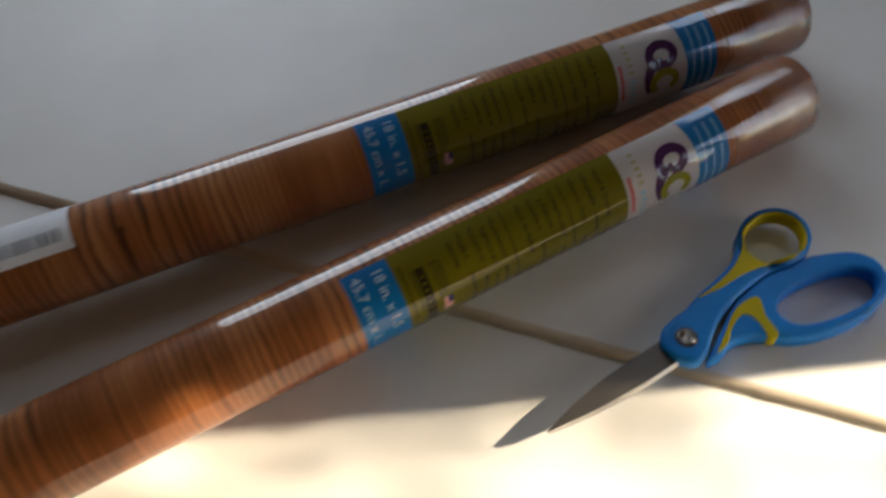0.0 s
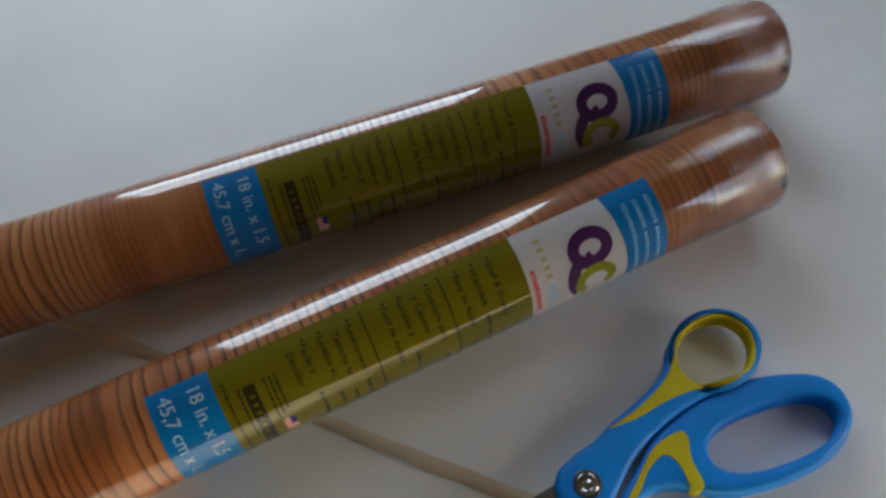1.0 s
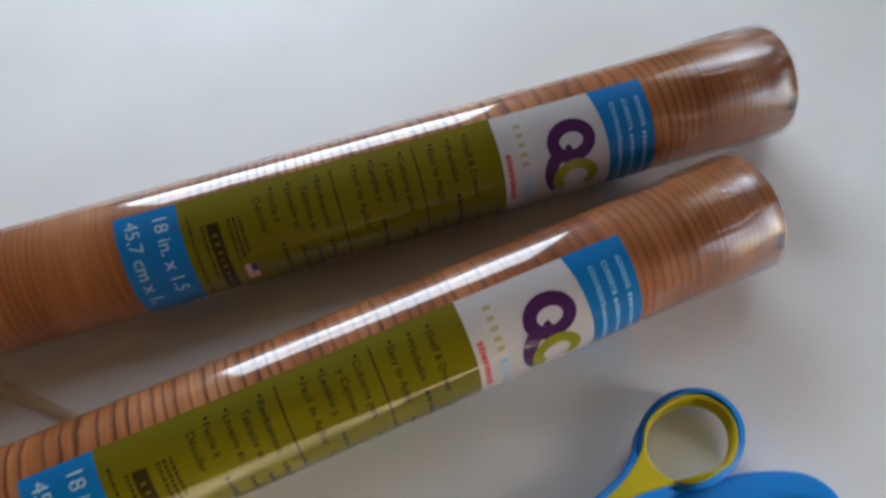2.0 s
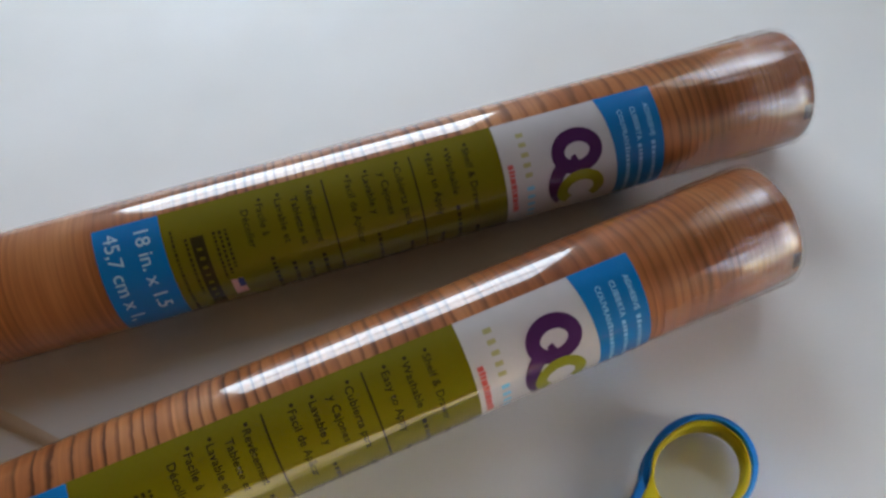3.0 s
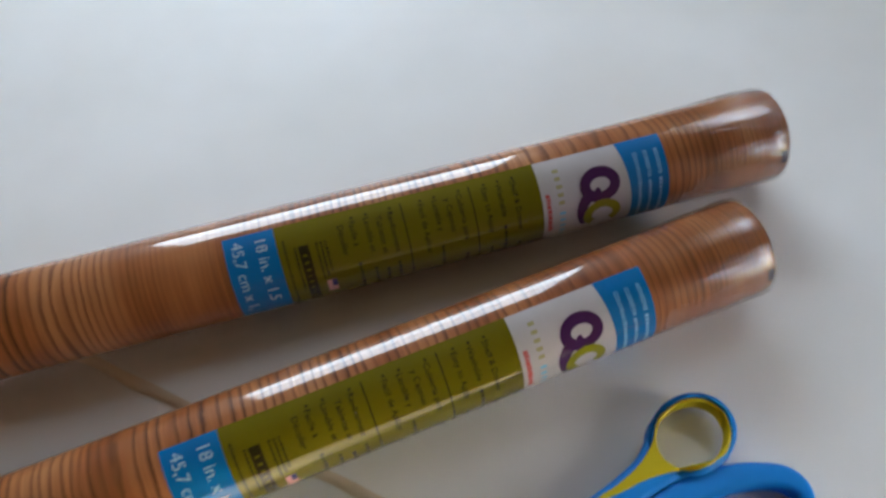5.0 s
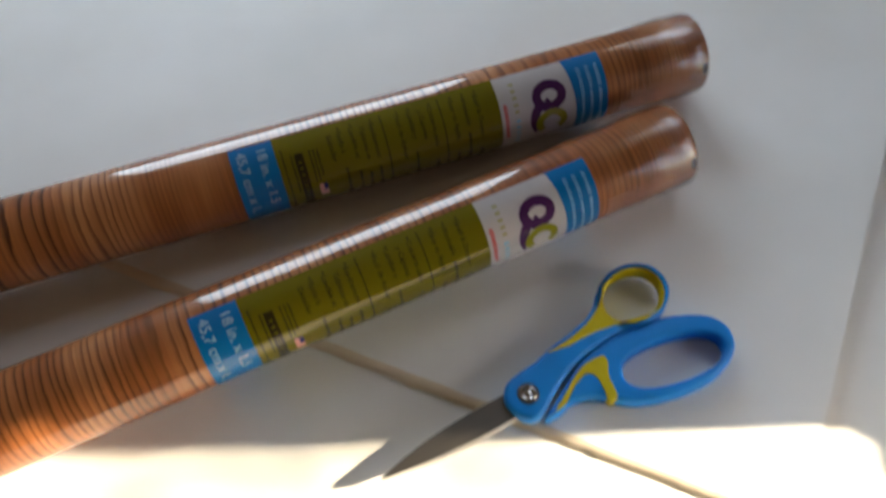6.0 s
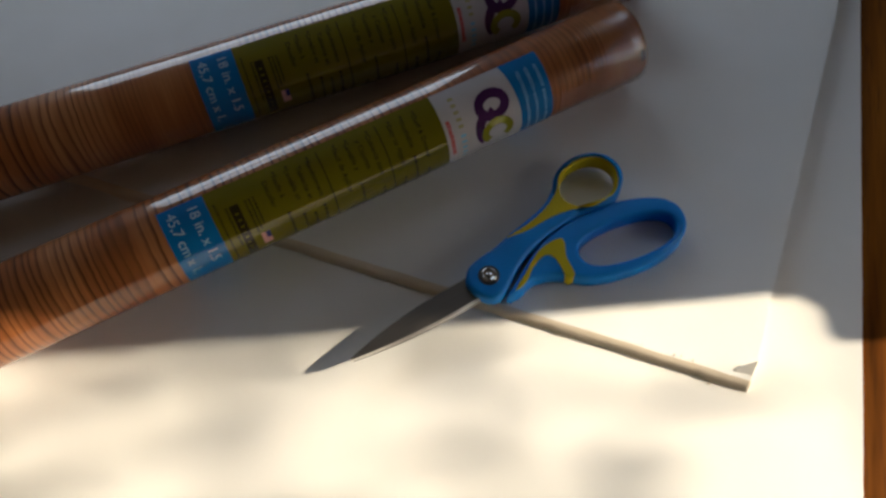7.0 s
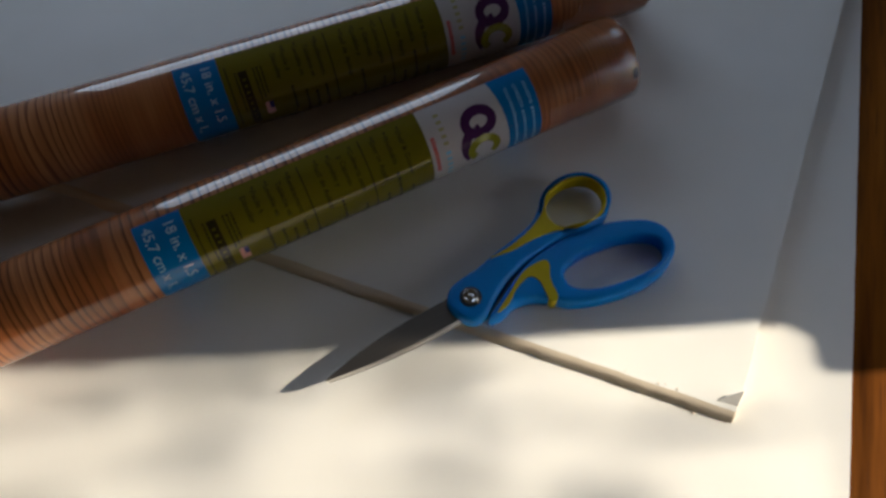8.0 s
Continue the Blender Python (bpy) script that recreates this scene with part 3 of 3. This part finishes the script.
liner_roll(pose(0, 0, 0.0), "wood-grain shelf liner roll, clear-wrapped, with green and blue label", False, -0.333, 0.1237, M_LINER_A)
turn = -6.31
FAT = 1.019        # the second roll is wound a little thicker
liner_roll(pose(0.0445 * math.cos(radians(turn)), 0.0708 + 0.0445 * math.sin(radians(turn)), 0.0, 0, 0, turn) @ Matrix.Diagonal((1, FAT, FAT, 1)),
           "wood-grain shelf liner roll in clear film, with label and price sticker", True, -0.347, 0.1264, M_LINER_B)


# ---- scissors ----
def reach(x):
    """The loops sit a little farther out than the shanks."""
    u = min(1.0, max(0.0, (x - 30) / 30))
    return x + 2.8 * u * u * (3 - 2 * u)


def smooth_loop(points, steps=7):
    """A closed Catmull-Rom curve through points in millimetres, as metres."""
    points = [(reach(x), y) for x, y in points]
    out, n = [], len(points)
    for i in range(n):
        p0, p1, p2, p3 = (Vector(points[(i + k) % n]) for k in (-1, 0, 1, 2))
        for j in range(steps):
            u = j / steps
            out.append((0.5 * (2 * p1 + (p2 - p0) * u + (2 * p0 - 5 * p1 + 4 * p2 - p3) * u * u + (3 * p1 - p0 - 3 * p2 + p3) * u ** 3)) * 0.001)
    return out


def oval(cx, cy, a, b, turn_by, n=44, power=2.0):
    out = []
    for i in range(n):
        u = 2 * math.pi * i / n
        x = a * math.copysign(abs(math.cos(u)) ** (2 / power), math.cos(u))
        y = b * math.copysign(abs(math.sin(u)) ** (2 / power), math.sin(u))
        c, s = math.cos(radians(turn_by)), math.sin(radians(turn_by))
        out.append(Vector((cx + x * c - y * s, cy + x * s + y * c)) * 0.001)
    return out


def moulded(loops, z0, z1, rounding):
    """A flat outline with holes, given thickness and rounded edges."""
    data = bpy.data.curves.new("outline", "CURVE")
    data.dimensions, data.fill_mode = "2D", "BOTH"
    data.extrude, data.bevel_depth, data.bevel_resolution, data.offset = (z1 - z0) / 2 - rounding, rounding, 4, -rounding
    for loop in loops:
        sp = data.splines.new("POLY")
        sp.points.add(len(loop) - 1)
        for p, c in zip(sp.points, loop):
            p.co = (c[0], c[1], 0, 1)
        sp.use_cyclic_u = True
    ob = bpy.data.objects.new("outline", data)
    scene.collection.objects.link(ob)
    me = bpy.data.meshes.new_from_object(ob.evaluated_get(bpy.context.evaluated_depsgraph_get()))
    bm = bmesh.new()
    bm.from_mesh(me)
    bpy.data.objects.remove(ob), bpy.data.curves.remove(data), bpy.data.meshes.remove(me)
    bmesh.ops.remove_doubles(bm, verts=bm.verts, dist=0.00002)
    bmesh.ops.translate(bm, verts=bm.verts, vec=(0, 0, (z0 + z1) / 2))
    return bm


def blade_bm(length, back, belly, z0, z1, side):
    """A tapered blade towards -x with a ground cutting edge on one side."""
    bm = bmesh.new()
    n = 24
    rows = []
    for i in range(n + 1):
        u = i / n
        x = 0.006 - (length + 0.006) * u
        taper = (1 - max(0, (u - 0.35) / 0.65) ** 2.2)
        yb, yf = back * taper - 0.0004 * u, -belly * (1 - max(0, (u - 0.3) / 0.7) ** 1.9) - 0.0012 * u
        ym = yf + (yb - yf) * 0.09 if side > 0 else yb - (yb - yf) * 0.09
        prof = [(yf, z0), (yb, z0), (yb, z1), (ym, z1), (yf, z0 + 0.0003)] if side > 0 else [(yf, z0), (yb, z0), (yb, z0 + 0.0003), (ym, z1), (yf, z1)]
        rows.append([bm.verts.new((x, y, z)) for y, z in prof])
    for a, b in zip(rows, rows[1:]):
        for i in range(5):
            bm.faces.new((a[i], a[(i + 1) % 5], b[(i + 1) % 5], b[i]))
    bm.faces.new(rows[0]), bm.faces.new(rows[-1][::-1])
    return bm


def bevel_bm(length, back, belly, z0, z1):
    """The ground strip along the upper blade's cutting edge, coloured bright as a glint, a hair proud of the blade."""
    bm = bmesh.new()
    prev = None
    for i in range(25):
        u = i / 24
        x = 0.006 - (length + 0.006) * u
        yb = back * (1 - max(0, (u - 0.35) / 0.65) ** 2.2) - 0.0004 * u
        yf = -belly * (1 - max(0, (u - 0.3) / 0.7) ** 1.9) - 0.0012 * u
        ym = yf + (yb - yf) * 0.09
        row = [bm.verts.new((x, yf - 0.00012, z0 + 0.0002)), bm.verts.new((x, yf - 0.0001, z0 + 0.0004)), bm.verts.new((x, ym, z1 + 0.0001))]
        if prev:
            for k in range(2):
                bm.faces.new((prev[k], prev[k + 1], row[k + 1], row[k]))
        prev = row
    return bm


scissors = tagged(new("scissors"), "slightly open scissors with blue and yellow plastic handles", "scissors")
scissors.matrix_world = pose(-0.0134, -0.0877, 0.0, 0, 0, 3.26)

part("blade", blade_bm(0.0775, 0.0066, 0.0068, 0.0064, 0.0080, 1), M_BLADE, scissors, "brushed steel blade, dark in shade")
part("cutting_edge", bevel_bm(0.0775, 0.0066, 0.0068, 0.0064, 0.0080), M_EDGE_GLINT, scissors, "ground cutting edge, painted pale for its glint")
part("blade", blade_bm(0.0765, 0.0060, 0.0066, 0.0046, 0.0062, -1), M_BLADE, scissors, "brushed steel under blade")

h2_out = smooth_loop([(2, -13), (9, -9), (19, -4), (32, 2), (45, 4.5), (58, 5), (73, 3), (87, -2), (98, -9), (102, -18), (99, -27), (91, -33), (79, -36), (63, -35),
                      (48, -31), (39, -26), (33, -20), (26, -15), (17, -13), (8, -15)])
h2_hole = oval(71.0, -18.9, 26.4, 10.8, -10, power=2.3)
big = part("large_handle", moulded([h2_out, h2_hole], 0.0006, 0.0108, 0.0026), M_PBLUE, scissors, "blue plastic finger loop", True)
h2_yel = smooth_loop([(7, -13), (16, -8), (29, -1), (40, -0.5), (41.5, -4), (38, -11), (36, -21), (32, -20.5), (33, -9.5), (30, -5), (22, -7), (14, -12)])
part("grip", moulded([h2_yel], 0.0030, 0.01115, 0.0004), M_PYEL, big, "mustard-yellow rubber inset")

h1_out = smooth_loop([(-10.8, 4), (-6, 9.5), (2, 11.5), (12, 12.5), (22, 15), (34, 17), (45, 20), (53, 25.5), (59, 31), (68, 35), (78, 35), (86, 30.5), (90, 21), (87.5, 11.5),
                      (81, 5), (73, 2.5), (57, 5), (39, 4), (23, 0), (11, -6), (3, -11), (-4, -12), (-9, -7.5), (-11.3, -1.5)])
h1_hole = oval(72.9, 18.2, 16.4, 12.7, 12)
h1_mid = oval(73.1, 18.4, 17.4, 13.5, 12)
small = part("small_handle", moulded([h1_out, h1_mid], 0.0030, 0.0122, 0.0028), M_PBLUE, scissors, "blue plastic thumb loop", True)
h1_yel = smooth_loop([(19, 13), (32, 14.2), (44, 17.2), (53, 22.5), (60, 29.8), (68, 32.4), (77, 32.4), (84.5, 28), (87.8, 20), (85.5, 12), (79.5, 6), (72, 4.6), (58, 7.6), (44, 10.4), (30, 10.6)])
part("grip", moulded([h1_yel, h1_hole], 0.0036, 0.01250, 0.0010), M_PYEL, small, "mustard-yellow rubber lining", True)

bm = bmesh.new()
rings = [[bm.verts.new((r * math.cos(2 * math.pi * i / 40), r * math.sin(2 * math.pi * i / 40), z)) for i in range(40)] for r, z in ((0.0054, 0.0118), (0.0052, 0.01245), (0.0040, 0.01245), (0.0038, 0.0118))]
for a, b in zip(rings, rings[1:]):
    for i in range(40):
        bm.faces.new((a[i], a[(i + 1) % 40], b[(i + 1) % 40], b[i]))
part("collar", bm, M_DARKSTEEL, scissors, "dark ring round the screw", True)
# screw: dished polished head in a low collar
bm = bmesh.new()
prof = [(0.0041, 0.0112), (0.0041, 0.0127), (0.0036, 0.0132), (0.0029, 0.0132), (0.0022, 0.0126), (0.0016, 0.0126), (0.0009, 0.0130), (0.0, 0.0131)]
prev = None
for r, z in prof[:-1]:
    ring = [bm.verts.new((r * math.cos(2 * math.pi * i / 40), r * math.sin(2 * math.pi * i / 40), z)) for i in range(40)]
    if prev:
        for i in range(40):
            bm.faces.new((prev[i], prev[(i + 1) % 40], ring[(i + 1) % 40], ring[i]))
    prev = ring
bm.faces.new(prev)
part("screw", bm, M_SCREW, scissors, "polished steel pivot screw", True)

# ---- outside the opening: an unseen sparse tree, added to dapple the sunlight ----
tree = tagged(new("dapple_tree"), "unseen sparse leafy branches added to dapple the sunlight", "tree")
mid = Vector((-0.02, -0.17, 0)) + sun_way * 2.4
tree.matrix_world = Matrix.Translation((mid.x, mid.y, FLOOR - 0.14))
M_BARK = wall_material("bark", (0.16, 0.11, 0.07))
M_LEAF = plastic_material("leaf", (0.06, 0.11, 0.03), 0.5)
across = sun_way.cross(Vector((0, 0, 1))).normalized()
rng = random.Random(11)


def limb(points, r0, r1):
    bm = bmesh.new()
    prev = None
    for i, p in enumerate(points):
        r = r0 + (r1 - r0) * i / (len(points) - 1)
        ring = [bm.verts.new(p + across * r * math.cos(a) + Vector((0, 0, 1)).cross(across) * r * math.sin(a)) for a in (math.pi * k / 4 for k in range(8))]
        if prev:
            for k in range(8):
                bm.faces.new((prev[k], prev[(k + 1) % 8], ring[(k + 1) % 8], ring[k]))
        prev = ring
    return bm


base = across * 1.1
high = mid.z - FLOOR + 0.14
part("trunk", limb([base + Vector((0, 0, (high + 0.9) * i / 8)) + across * 0.05 * math.sin(i) for i in range(9)], 0.07, 0.03), M_BARK, tree, smooth=True)
leaves = bmesh.new()
boughs = []
for z, drop in ((0.24, -0.03), (0.16, 0.04), (0.09, -0.03), (0.02, 0.04), (-0.08, 0.03)):
    pts = [base * (1 - i / 9 * 1.75) + Vector((0, 0, high + z + drop * math.sin(i * 0.6) + 0.03 * rng.uniform(-1, 1))) for i in range(10)]
    boughs.append(pts)
    part("branch", limb(pts, 0.009, 0.003), M_BARK, tree, smooth=True)
for i in range(2600):
    pts, k = rng.choice(boughs), rng.uniform(2.4, 6.4)
    p = pts[int(k)].lerp(pts[int(k) + 1], k % 1) + Vector((rng.gauss(0, 0.04), rng.gauss(0, 0.04), rng.gauss(0, 0.04)))
    if noise.noise(p * 9.0) < -0.22 or rng.random() > 0.34 + 4.0 * (p.z - high):
        continue
    u = Vector((rng.gauss(0, 1), rng.gauss(0, 1), rng.gauss(0, 1))).normalized()
    w = u.orthogonal().normalized()
    ln = rng.uniform(0.007, 0.015)
    leaves.faces.new([leaves.verts.new(p + u * ln * a + w * ln * b + w.cross(u) * ln * c) for a, b, c in ((-1, 0, 0), (-0.3, 0.42, 0.1), (0.5, 0.3, 0.1), (1, 0, 0), (0.5, -0.3, 0.1), (-0.3, -0.42, 0.1))])
part("crown", leaves, M_LEAF, tree, "small dull green leaves")
